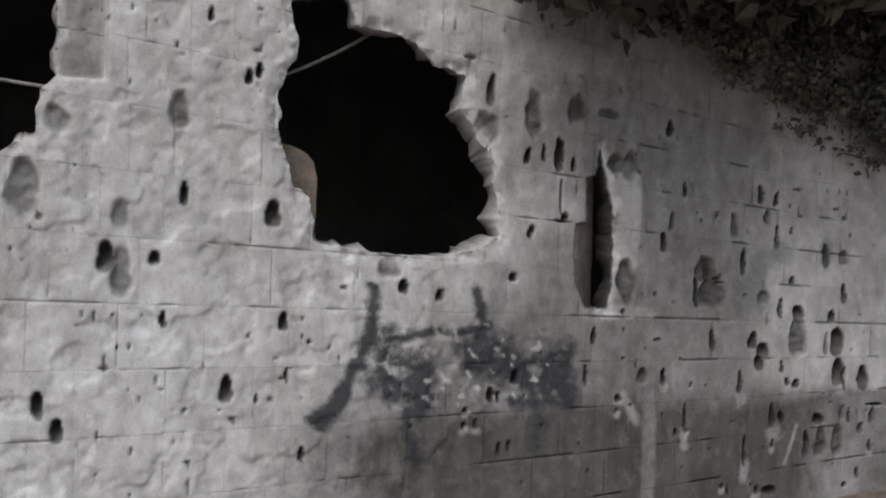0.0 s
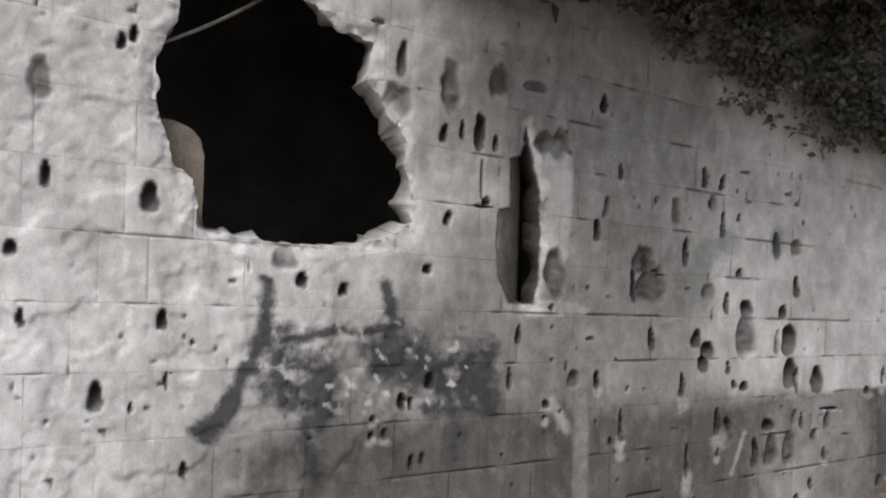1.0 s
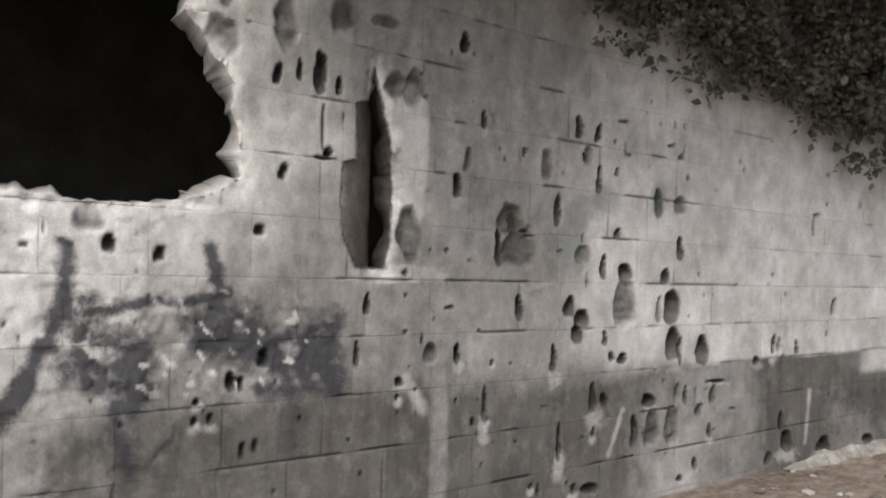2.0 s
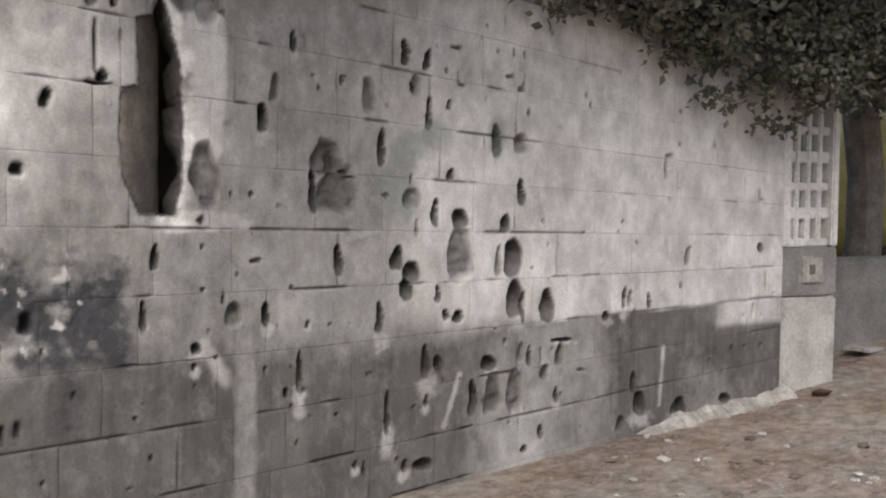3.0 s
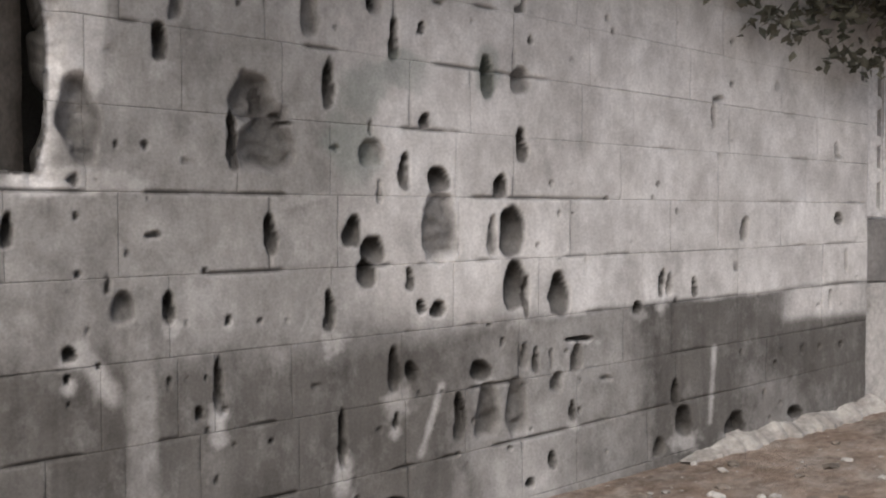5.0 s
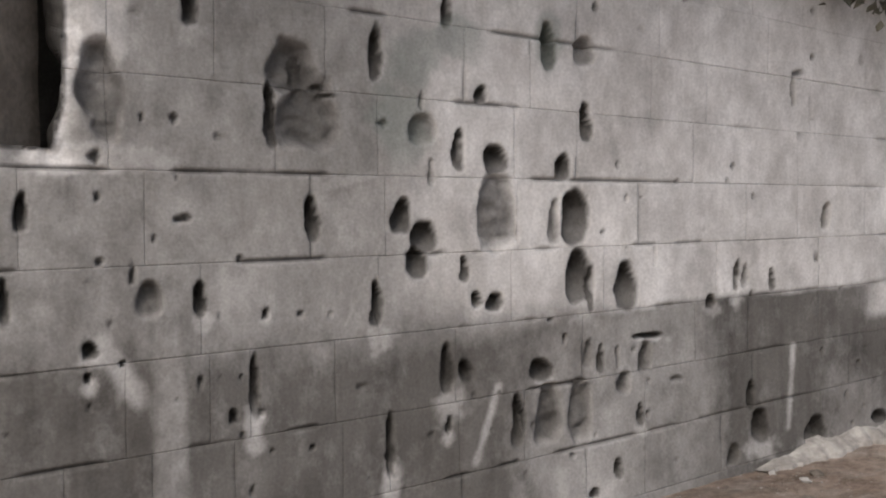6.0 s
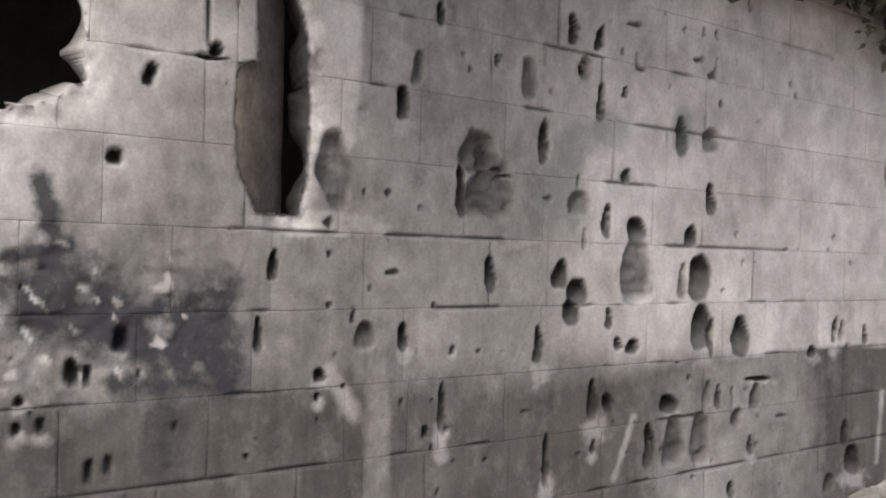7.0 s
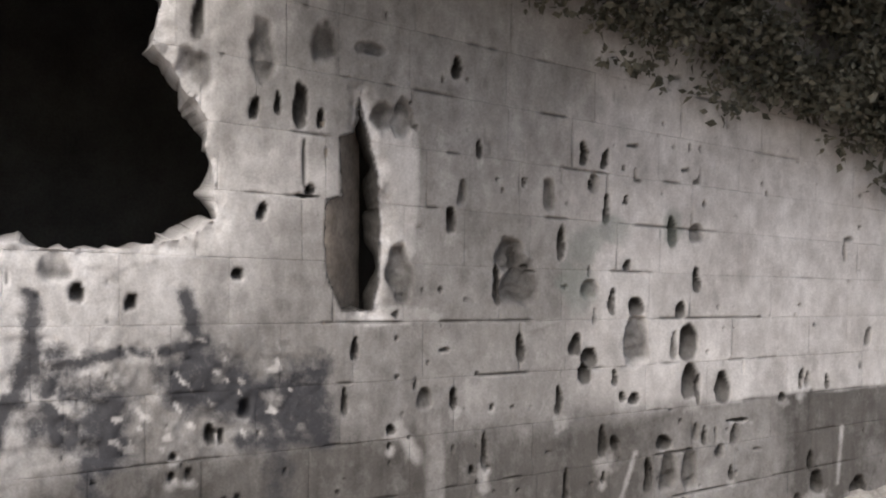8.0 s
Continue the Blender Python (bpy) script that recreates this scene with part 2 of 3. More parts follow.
pit(2.864, 0.174, 0.036, 0.031, 0.054)
pit(3.050, 0.611, 0.125, 0.017, 0.060)
pit(3.374, 0.777, 0.028, 0.095, 0.042)
pit(3.515, 0.762, 0.027, 0.075, 0.041)
pit(3.274, 0.701, 0.039, 0.043, 0.059)
pit(3.436, 0.412, 0.034, 0.085, 0.051)
pit(3.471, 0.317, 0.073, 0.114, 0.060)
pit(3.692, 0.286, 0.094, 0.093, 0.060)
pit(3.971, 0.301, 0.073, 0.042, 0.060)
pit(4.162, 0.984, 0.031, 0.042, 0.046)
pit(1.349, 0.976, 0.033, 0.089, 0.050)
pit(1.751, 0.764, 0.036, 0.089, 0.054)
pit(1.881, 0.555, 0.029, 0.168, 0.043)
pit(1.827, 0.475, 0.030, 0.041, 0.045)
pit(1.493, 0.661, 0.035, 0.035, 0.052)
pit(2.034, 0.957, 0.037, 0.126, 0.055)
pit(1.485, 0.597, 0.017, 0.032, 0.035)
pit(1.910, 0.730, 0.017, 0.030, 0.035)
pit(1.304, 0.778, 0.025, 0.105, 0.038)
pit(2.561, 0.974, 0.119, 0.215, 0.024)
pit(2.736, 0.944, 0.037, 0.118, 0.024)
pit(2.821, 0.403, 0.079, 0.190, 0.024)
pit(2.851, 0.565, 0.037, 0.089, 0.024)
pit(2.970, 0.480, 0.061, 0.057, 0.024)
pit(3.041, 0.552, 0.044, 0.090, 0.024)
pit(3.408, 0.776, 0.026, 0.075, 0.024)
pit(1.625, 0.780, 0.065, 0.091, 0.024)
pit(2.341, 1.186, 0.083, 0.076, 0.024)
pit(2.716, 0.409, 0.091, 0.172, 0.024)
pit(2.838, 1.412, 0.070, 0.083, 0.024)
pit(3.727, 0.955, 0.042, 0.077, 0.024)
pit(3.366, 0.234, 0.053, 0.060, 0.024)
pit(2.41, 1.52, 0.037, 0.118, 0.064)
pit(0.84, 0.67, 0.029, 0.058, 0.050)
pit(0.72, 0.54, 0.026, 0.054, 0.044)
pit(0.90, 0.43, 0.021, 0.062, 0.035)
pit(0.93, 0.77, 0.054, 0.077, 0.070)
pit(1.73, 1.47, 0.036, 0.101, 0.061)
pit(1.78, 1.57, 0.047, 0.102, 0.022)
pit(2.15, 1.58, 0.059, 0.141, 0.022)
pit(2.35, 1.62, 0.057, 0.090, 0.022)
pit(2.30, 1.74, 0.032, 0.071, 0.055)
pit(2.41, 1.73, 0.029, 0.072, 0.049)
pit(2.50, 1.56, 0.021, 0.040, 0.036)
pit(2.04, 1.63, 0.015, 0.043, 0.030)
pit(1.54, 1.23, 0.086, 0.182, 0.022)
pit(-1.33, 0.65, 0.057, 0.125, 0.070)
pit(-1.25, 0.54, 0.062, 0.121, 0.070)
pit(-0.50, 0.72, 0.073, 0.136, 0.070)
pit(-0.37, 0.68, 0.026, 0.053, 0.045)
pit(-0.25, 1.04, 0.053, 0.096, 0.070)
pit(-0.80, 1.04, 0.035, 0.077, 0.060)
pit(-1.06, 1.32, 0.088, 0.152, 0.070)
pit(-0.99, 1.26, 0.098, 0.255, 0.022)
pit(-0.85, 1.32, 0.060, 0.072, 0.070)
pit(-1.00, 1.51, 0.098, 0.153, 0.022)
pit(-0.72, 1.62, 0.046, 0.119, 0.070)
pit(-0.31, 1.54, 0.090, 0.133, 0.070)
pit(-0.44, 2.18, 0.052, 0.079, 0.070)
pit(-0.39, 2.21, 0.042, 0.079, 0.070)
pit(-0.62, 2.46, 0.031, 0.068, 0.052)
pit(-0.22, 0.78, 0.021, 0.080, 0.036)
pit(-0.15, 0.41, 0.032, 0.075, 0.055)
pit(-0.12, 0.94, 0.022, 0.021, 0.036)
pit(0.52, 1.17, 0.058, 0.061, 0.070)
pit(0.33, 1.21, 0.051, 0.082, 0.070)
pit(0.26, 1.31, 0.113, 0.137, 0.022)
pit(0.90, 1.27, 0.060, 0.045, 0.070)
pit(0.80, 0.68, 0.042, 0.079, 0.070)
pit(0.67, 0.61, 0.029, 0.033, 0.050)
pit(0.85, 0.41, 0.030, 0.068, 0.051)
pit(0.66, 0.53, 0.029, 0.039, 0.050)
pit(1.14, 1.89, 0.056, 0.172, 0.070)
pit(1.05, 1.90, 0.031, 0.085, 0.052)
pit(0.96, 1.88, 0.042, 0.085, 0.070)
pit(1.21, 1.85, 0.037, 0.080, 0.063)
pit(1.75, 2.07, 0.046, 0.088, 0.070)
pit(0.99, 1.50, 0.043, 0.062, 0.070)
pit(1.17, 1.59, 0.043, 0.046, 0.070)
pit(1.46, 1.87, 0.128, 0.116, 0.022)
pit(1.39, 2.12, 0.127, 0.058, 0.022)
pit(1.22, 2.13, 0.112, 0.144, 0.022)
pit(0.99, 2.10, 0.091, 0.255, 0.022)
pit(0.76, 2.00, 0.119, 0.168, 0.022)
pit(1.85, 1.75, 0.027, 0.083, 0.045)
pit(2.30, 1.74, 0.041, 0.097, 0.070)
pit(2.40, 1.72, 0.042, 0.067, 0.070)
pit(2.34, 1.61, 0.049, 0.049, 0.070)
pit(2.15, 1.57, 0.055, 0.108, 0.022)
pit(1.73, 1.47, 0.046, 0.118, 0.070)
pit(-1.29, 1.93, 0.143, 0.126, 0.022)
pit(-0.75, 2.00, 0.101, 0.181, 0.022)
pit(-1.42, 1.62, 0.164, 0.274, 0.022)
pit(4.17, 0.98, 0.035, 0.040, 0.059)
# the blown-out crater right of the slit, lobe by lobe
pit(1.985, 1.325, 0.125, 0.14, 0.024)
pit(2.0, 1.305, 0.05, 0.12, 0.05)
pit(1.927, 1.215, 0.034, 0.17, 0.055)
pit(2.05, 1.287, 0.035, 0.022, 0.04)
pit(2.075, 1.27, 0.05, 0.014, 0.035)
pit(2.02, 1.215, 0.19, 0.19, 0.026)
# the cracked block and the hole over it, left of the slit
pit(1.15, 1.69, 0.012, 0.2, 0.03)
pit(1.16, 1.565, 0.1, 0.014, 0.035)
pit(1.13, 1.905, 0.05, 0.17, 0.07)
# the hollow cell left open beside the slit, and a chipped band on its far edge
pit(1.52, 1.28, 0.1, 0.2, 0.028)
pit(1.53, 1.86, 0.1, 0.14, 0.028)
pit(0.72, 2.0, 0.12, 0.2, 0.028)
pit(0.76, 2.2, 0.06, 0.18, 0.035)


def course_z(k, x):
    """The bed joint under course k; the courses run a little out of parallel."""
    return 0.5548 + 0.0458 * x + k * (0.2716 - 0.0299 * x)


def opening_dist(x, z):
    d = np.minimum(poly_dist(x, z, OPENING), poly_dist(x, z, SIDE_OPENING)) + 0.055 * (fbm(x, z, 8.0, 31) - 0.5)
    return np.minimum(d, poly_dist(x, z, SLIT) + 0.02 * (fbm(x, z, 12.0, 32) - 0.5)) + 0.006 * (vnoise(x, z, 50.0, 33) - 0.5)


def relief(x, z):
    """Depth of damage, and a mask of broken core with the holes' shade painted in, over the wall's face."""
    depth = 0.006 * (fbm(x, z, 9.0, 3) - 0.4)
    near_part = 1 - smooth(0.2, 1.4, x)
    peel = smooth(0.44, 0.58, fbm(x, z, 6.0, 210)) * (0.25 + 0.75 * near_part)
    depth = depth + (0.007 + 0.004 * near_part) * peel + near_part * (0.012 * (fbm(x, z, 9.0, 211) - 0.5) + 0.012 * (fbm(x, z, 24.0, 212) - 0.5))
    core_shade = np.zeros(x.shape)
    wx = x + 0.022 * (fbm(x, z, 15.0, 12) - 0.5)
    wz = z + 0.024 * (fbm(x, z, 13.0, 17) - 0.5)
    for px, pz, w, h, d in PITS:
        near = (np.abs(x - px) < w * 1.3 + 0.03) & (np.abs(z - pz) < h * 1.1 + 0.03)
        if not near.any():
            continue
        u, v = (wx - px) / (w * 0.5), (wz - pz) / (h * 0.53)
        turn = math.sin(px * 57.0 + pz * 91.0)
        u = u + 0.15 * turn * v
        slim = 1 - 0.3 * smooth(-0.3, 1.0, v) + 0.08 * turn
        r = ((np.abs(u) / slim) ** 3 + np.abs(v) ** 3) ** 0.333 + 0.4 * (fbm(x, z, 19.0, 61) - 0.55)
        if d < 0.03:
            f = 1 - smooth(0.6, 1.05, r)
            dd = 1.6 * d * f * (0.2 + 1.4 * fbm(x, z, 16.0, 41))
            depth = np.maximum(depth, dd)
            core_shade = np.maximum(core_shade, 0.75 * f * (0.5 + 0.7 * fbm(x, z, 12.0, 43)))
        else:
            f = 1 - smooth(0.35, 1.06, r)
            # mask strongest at the upper left, where shade would fall in the hole
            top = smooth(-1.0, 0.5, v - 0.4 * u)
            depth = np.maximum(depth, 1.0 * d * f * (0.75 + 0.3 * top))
            core_shade = np.maximum(core_shade, (1 - smooth(0.8, 1.02, r)) * (0.78 + 0.22 * top))
    # small random nicks
    recess = (1 - smooth(-1.1, -1.07, x)) * smooth(2.11, 2.14, z)
    depth = depth + 0.1 * recess
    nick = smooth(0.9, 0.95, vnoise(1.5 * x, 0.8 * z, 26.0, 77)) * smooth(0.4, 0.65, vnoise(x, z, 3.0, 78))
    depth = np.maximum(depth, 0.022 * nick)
    core_shade = np.maximum(core_shade, 0.75 * nick)
    burst = 1 - smooth(0.7, 1.1, np.hypot((x - 0.66) / 0.62, (z - 0.85) / 0.26))
    depth = depth + burst * 0.028 * (fbm(x, z, 20.0, 161) - 0.35)
    od = opening_dist(x, z)
    rim = 1 - smooth(0.0, 0.05 + 0.05 * vnoise(x, z, 11.0, 55), od)
    rim = rim * (1 - (1 - smooth(1.3, 1.36, x)) * smooth(1.08, 1.16, x) * (z < 1.95))
    depth = np.maximum(depth, 0.05 * rim * fbm(x, z, 20.0, 56))
    core_shade = core_shade * (1 - 0.8 * rim)
    return depth, core_shade, od


def wear_masks(x, z):
    n = fbm(x, z, 3.0, 90)
    # whitewash: kept above the dado, densest to the far end and on the old near part
    edge = course_z(0, x) + 0.03 * (fbm(x, z, 7.0, 91) - 0.5)
    soft = 0.015 + 0.09 * (1 - smooth(2.4, 3.2, x))
    above = smooth(-soft, soft, z - edge)
    right = smooth(2.1, 2.75, x + 0.5 * (n - 0.5))
    up = 0.75 * smooth(0.6, 1.25, z)
    left = 1 - smooth(-0.5 + up, 0.7 + up, x + 0.9 * (n - 0.5))
    mid = smooth(2.0, 2.6, x + 0.5 * (n - 0.5))
    white = above * (0.25 + 0.29 * mid + 0.2 * right * mid) + 0.66 * left * smooth(-0.2, 0.5, z + 0.5 * left) + 0.45 * (1 - smooth(-1.0, 0.2, x)) + 0.5 * (1 - smooth(-0.9, 0.9, x)) * (fbm(x, z, 5.0, 171) - 0.5)
    white = white + 0.3 * (fbm(x, 0.5 * z, 2.6, 170) - 0.5) * (1 - 0.5 * mid)
    # recess by the side opening greyed: its shade is put into this mask
    white = white * (1 - 0.75 * (1 - smooth(-1.1, -1.07, x)) * smooth(2.11, 2.14, z))
    fresh = np.hypot((x - 2.58) / 0.34, (z - 1.05) / 0.46) + 0.8 * (fbm(x, z, 5.0, 173) - 0.5)
    white = white + 0.22 * above * (1 - smooth(0.6, 1.2, fresh))
    low = (1 - above) * smooth(2.5, 2.8, x) * (1 - smooth(3.2, 3.4, x)) * 0.24
    low = low + (1 - above) * 0.14 * smooth(0.45, 0.7, fbm(x, 0.6 * z, 2.6, 172)) * smooth(1.4, 2.0, x)
    low = np.maximum(low, 0.7 * (1 - above) * smooth(3.85, 4.0, x) * smooth(-0.13, -0.09, z - edge))
    white = np.maximum(np.clip(white, 0, 0.95), low)
    for sx, sw in ((1.675, 0.075), (3.235, 0.06), (-0.96, 0.23)):
        white = np.maximum(white, (0.24 if sx > 0 else 0.95) * (1 - smooth(0.3, 0.75, np.abs(x + 0.03 * (fbm(x, z, 6.0, 141) - 0.5) - sx) / sw)))
    # fresh pale spall under the holes and round the broken edges, and runs of lime
    for i, (px, pz, w, h, d) in enumerate(PITS):
        if d > 0.03 and i % 5 in (0, 2, 3):
            r = np.hypot((x - px - 0.1 * w) / (w * 0.8 + 0.012), (z - pz + h * 0.62) / (h * 0.32 + 0.014)) + 0.7 * (fbm(x, z, 25.0, 97) - 0.5)
            white = np.maximum(white, 0.42 * (1 - smooth(0.3, 1.25, r + 0.8 * (fbm(x, z, 40.0, 96) - 0.5))))
    od = opening_dist(x, z)
    edge_on = 1 - (1 - smooth(1.3, 1.37, x)) * smooth(1.05, 1.15, x)
    white = np.maximum(white, 0.85 * edge_on * (1 - smooth(0.01, 0.09, od + 0.09 * (fbm(x, z, 12.0, 98) - 0.4))))
    r = np.hypot((x - 1.52) / 0.09, (z - 1.55) / 0.45) + 0.6 * (fbm(x, z, 9.0, 99) - 0.5)
    white = np.maximum(white, 0.55 * (1 - smooth(0.7, 1.1, r)))
    r = np.hypot((x - 1.45) / 0.26, (z - 1.1) / 0.045) + 0.6 * (fbm(x, z, 12.0, 100) - 0.5)
    white = np.maximum(white, 0.5 * (1 - smooth(0.4, 1.3, r + 0.7 * (fbm(x, z, 16.0, 101) - 0.5))))
    for ax, az, bx, bz, t in ((2.3, 1.07, 2.12, 0.69, 0.012), (2.56, 0.5, 2.49, 0.3, 0.012), (2.99, 1.8, 2.78, 1.48, 0.02), (2.06, 1.04, 2.2, 1.07, 0.02),
                              (3.6, 0.55, 3.58, 0.3, 0.012), (1.52, 0.68, 1.6, 0.55, 0.03)):
        s = np.clip(((x - ax) * (bx - ax) + (z - az) * (bz - az)) / ((bx - ax) ** 2 + (bz - az) ** 2), 0, 1)
        dist = np.hypot(x - ax - s * (bx - ax), z - az - s * (bz - az))
        white = np.maximum(white, 0.42 * (1 - smooth(0.2, 1.5, dist / t + 0.8 * (fbm(x, z, 20.0, 140) - 0.5))))
    green = np.zeros(x.shape)
    for px, pz, w, h in ((2.32, 1.36, 0.16, 0.16), (2.45, 1.43, 0.16, 0.12), (2.28, 1.2, 0.16, 0.2), (2.72, 1.42, 0.08, 0.16)):
        r = np.hypot((x - px) / (w * 0.6), (z - pz) / (h * 0.6)) + 0.9 * (fbm(x, z, 14.0, 103) - 0.5)
        green = np.maximum(green, 0.8 * (1 - smooth(0.5, 1.1, r)))
    # grey shell-burst soot under the opening
    soot = np.zeros(x.shape)
    sx, sz = x + 0.1 * (fbm(x, z, 8.0, 150) - 0.5), z + 0.1 * (fbm(x, z, 8.0, 151) - 0.5)
    for poly, a in ((SOOT_NEAR, 0.68), (SOOT_FAR, 0.78)):
        d = poly_dist(sx, sz, poly)
        soot = np.maximum(soot, a * (1 - smooth(-0.09, 0.06, d + 0.08 * (fbm(x, z, 11.0, 154) - 0.5))) * (0.55 + 0.9 * fbm(x, z, 8.0, 152)))
    for ax, az, bx, bz, t, a in ((0.171, 1.226, 0.184, 0.956, 0.03, 0.8), (0.184, 0.956, 0.117, 0.828, 0.036, 0.82), (0.117, 0.828, -0.055, 0.575, 0.04, 0.84),
                                 (0.44, 0.8, 0.44, 0.63, 0.06, 0.8), (0.387, 0.6, 0.408, 0.36, 0.035, 0.7), (0.257, 0.957, 0.798, 1.026, 0.02, 0.72),
                                 (0.724, 1.185, 0.757, 1.013, 0.032, 0.8), (1.037, 0.637, 1.043, 0.421, 0.05, 0.5), (1.2, 0.9, 1.21, 0.65, 0.05, 0.72), (0.9, 0.66, 1.15, 0.63, 0.03, 0.66)):
        s = np.clip(((sx - ax) * (bx - ax) + (sz - az) * (bz - az)) / ((bx - ax) ** 2 + (bz - az) ** 2), 0, 1)
        dist = np.hypot(sx - ax - s * (bx - ax), sz - az - s * (bz - az))
        soot = np.maximum(soot, a * (1 - smooth(0.0, 2.0, dist / t)))
    for px, pz, w, h in ((1.05, 0.79, 0.09, 0.09), (0.53, 0.84, 0.06, 0.16), (1.15, 0.7, 0.04, 0.07), (0.33, 0.8, 0.09, 0.06), (0.84, 0.9, 0.06, 0.07)):
        r = np.hypot((sx - px) / (w * 0.5), (sz - pz) / (h * 0.5)) + 2.2 * (fbm(x, z, 15.0, 153) - 0.5)
        soot = soot * (1 - 0.6 * (1 - smooth(0.3, 1.3, r)))
        white = np.maximum(white, 0.35 * (1 - smooth(0.2, 1.2, r)))
    burst = (1 - smooth(0.7, 1.1, np.hypot((x - 0.66) / 0.62, (z - 0.85) / 0.26)))
    fleck = 0.85 * burst * smooth(0.72, 0.9, vnoise(x + 0.4 * z, 0.6 * z, 42.0, 160))
    soot = soot * (1 - fleck)
    white = np.maximum(white, 0.8 * fleck)
    return white, soot, green


def open_joint(x, z):
    """Where the pointing has fallen out."""
    return smooth(0.59, 0.68, fbm(x, z, 5.5, 120)) * (1 - 0.6 * smooth(2.7, 3.3, x)) * (0.55 + 0.45 * smooth(0.8, 1.6, x))


FORCED = {-1: (1.87, 2.09, 2.43), -2: (2.24,), 0: (1.29, 1.75, 2.21, 2.9, 3.3), 1: (1.34, 2.03), 2: (2.21,), 3: (1.79,)}


def edged(n, a, b):
    """n even steps from a to b with finer ones at both ends, for the joint's groove."""
    e = np.array([0.0, 0.0035, 0.0075]) / abs(b - a)
    t = np.concatenate([e, np.linspace(0.013 / abs(b - a), 1 - 0.013 / abs(b - a), n), 1 - e[::-1]])
    return a + (b - a) * t


def build_block(parent, x0, x1, k, cell):
    hgt = 0.2716 - 0.0299 * (x0 + x1) / 2
    u = edged(max(6, int((x1 - x0) / cell)), x0 + 0.0002, x1 - 0.0002)
    v = edged(max(6, int(hgt / cell)), 0.0, hgt) / hgt
    nu, nv = len(u) - 1, len(v) - 1
    X, V = np.meshgrid(u, v)
    Z = course_z(k, X) * (1 - V) + course_z(k + 1, X) * V + 0.0002 * (1 - 2 * V)
    Z = np.minimum(Z, WALL_TOP)
    od = opening_dist(X, Z)
    step = 0.6 * cell
    gx = (opening_dist(X + 1e-3, Z) - od) / 1e-3
    gz = (opening_dist(X, Z + 1e-3) - od) / 1e-3
    gl = np.maximum(np.hypot(gx, gz), 0.3)
    near = (np.abs(od) < step * 1.4)
    edge_u = (X == u[0]) | (X == u[-1])
    X2 = np.where(near & ~edge_u, X - gx / gl ** 2 * od, X)
    Z2 = np.where(near & (V > 0) & (V < 1), Z - gz / gl ** 2 * od, Z)
    keep_v = (od > -step * 0.9) | near
    depth, core_shade, _ = relief(X2, Z2)
    side = np.minimum(X - x0, x1 - X)
    bed = np.minimum(V, 1 - V) * hgt
    oj = open_joint(X, Z)
    groove = np.maximum(oj * (1 - smooth(0.002, 0.009, bed)), 0.45 * oj * (1 - smooth(0.002, 0.008, side)))
    faint = 1 - smooth(0.0, 0.007, np.minimum(side, bed))
    depth = depth + 0.009 * groove + 0.0003 * faint
    core_shade = np.maximum(core_shade, 0.55 * groove)
    white, soot, green = wear_masks(X2, Z2)
    cleft = poly_dist(X2, Z2, SLIT)
    # slit edge painted dark: the shade of its jamb put into the mask
    core_shade = np.maximum(core_shade, 0.9 * (1 - smooth(0.004, 0.012, cleft)))
    Y = depth + math.sin(x0 * 91.7 + k * 37.3) * 0.0008
    quad = keep_v[:-1, :-1] & keep_v[1:, :-1] & keep_v[:-1, 1:] & keep_v[1:, 1:]
    quad &= (od[:-1, :-1] + od[1:, :-1] + od[:-1, 1:] + od[1:, 1:]) / 4 > -0.25 * cell
    if not quad.any():
        return
    W = nu + 1
    N = W * (nv + 1)
    front = np.stack([X2.ravel(), Y.ravel(), Z2.ravel()], 1)
    back = front.copy()
    back[:, 1] = THICK
    inner = (od.ravel() < 0.06) * (1 - smooth(0.0, 0.06, od.ravel()))
    back[:, 0] += 0.16 * inner * (fbm(front[:, 0], front[:, 2], 7.0, 201) - 0.5)
    back[:, 2] += 0.16 * inner * (fbm(front[:, 0], front[:, 2], 7.0, 202) - 0.5)
    jj, ii = np.nonzero(quad)
    a = jj * W + ii
    faces = np.stack([a, a + 1, a + W + 1, a + W], 1)
    pad = np.pad(quad, 1)
    sides = []
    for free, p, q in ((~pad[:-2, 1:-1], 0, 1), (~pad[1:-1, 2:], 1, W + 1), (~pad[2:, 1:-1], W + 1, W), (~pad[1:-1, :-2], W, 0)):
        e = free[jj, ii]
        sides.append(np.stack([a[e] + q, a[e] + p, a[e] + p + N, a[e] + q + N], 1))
    sides = np.concatenate(sides)
    used, inv = np.unique(np.concatenate([faces, sides]), return_inverse=True)
    pts = np.concatenate([front, back])[used]
    ob = mesh_ob("block", pts.tolist(), inv.reshape(-1, 4).tolist(), M_BLOCK, parent, True)
    me = ob.data
    me.polygons.foreach_set("use_smooth", [True] * len(faces) + [False] * len(sides))
    col = np.ones((2 * N, 4), np.float32)
    col[:N, :3] = np.stack([white.ravel(), soot.ravel(), core_shade.ravel()], 1)
    col[:N, 3], col[N:, 3] = green.ravel(), 0
    # hole sides darken inward by mask; the slit's sides take full painted shade
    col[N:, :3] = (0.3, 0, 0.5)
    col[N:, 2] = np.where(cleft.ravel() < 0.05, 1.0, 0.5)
    at = me.attributes.new("wear_shade", "FLOAT_COLOR", "POINT")
    at.data.foreach_set("color", col[used].ravel())


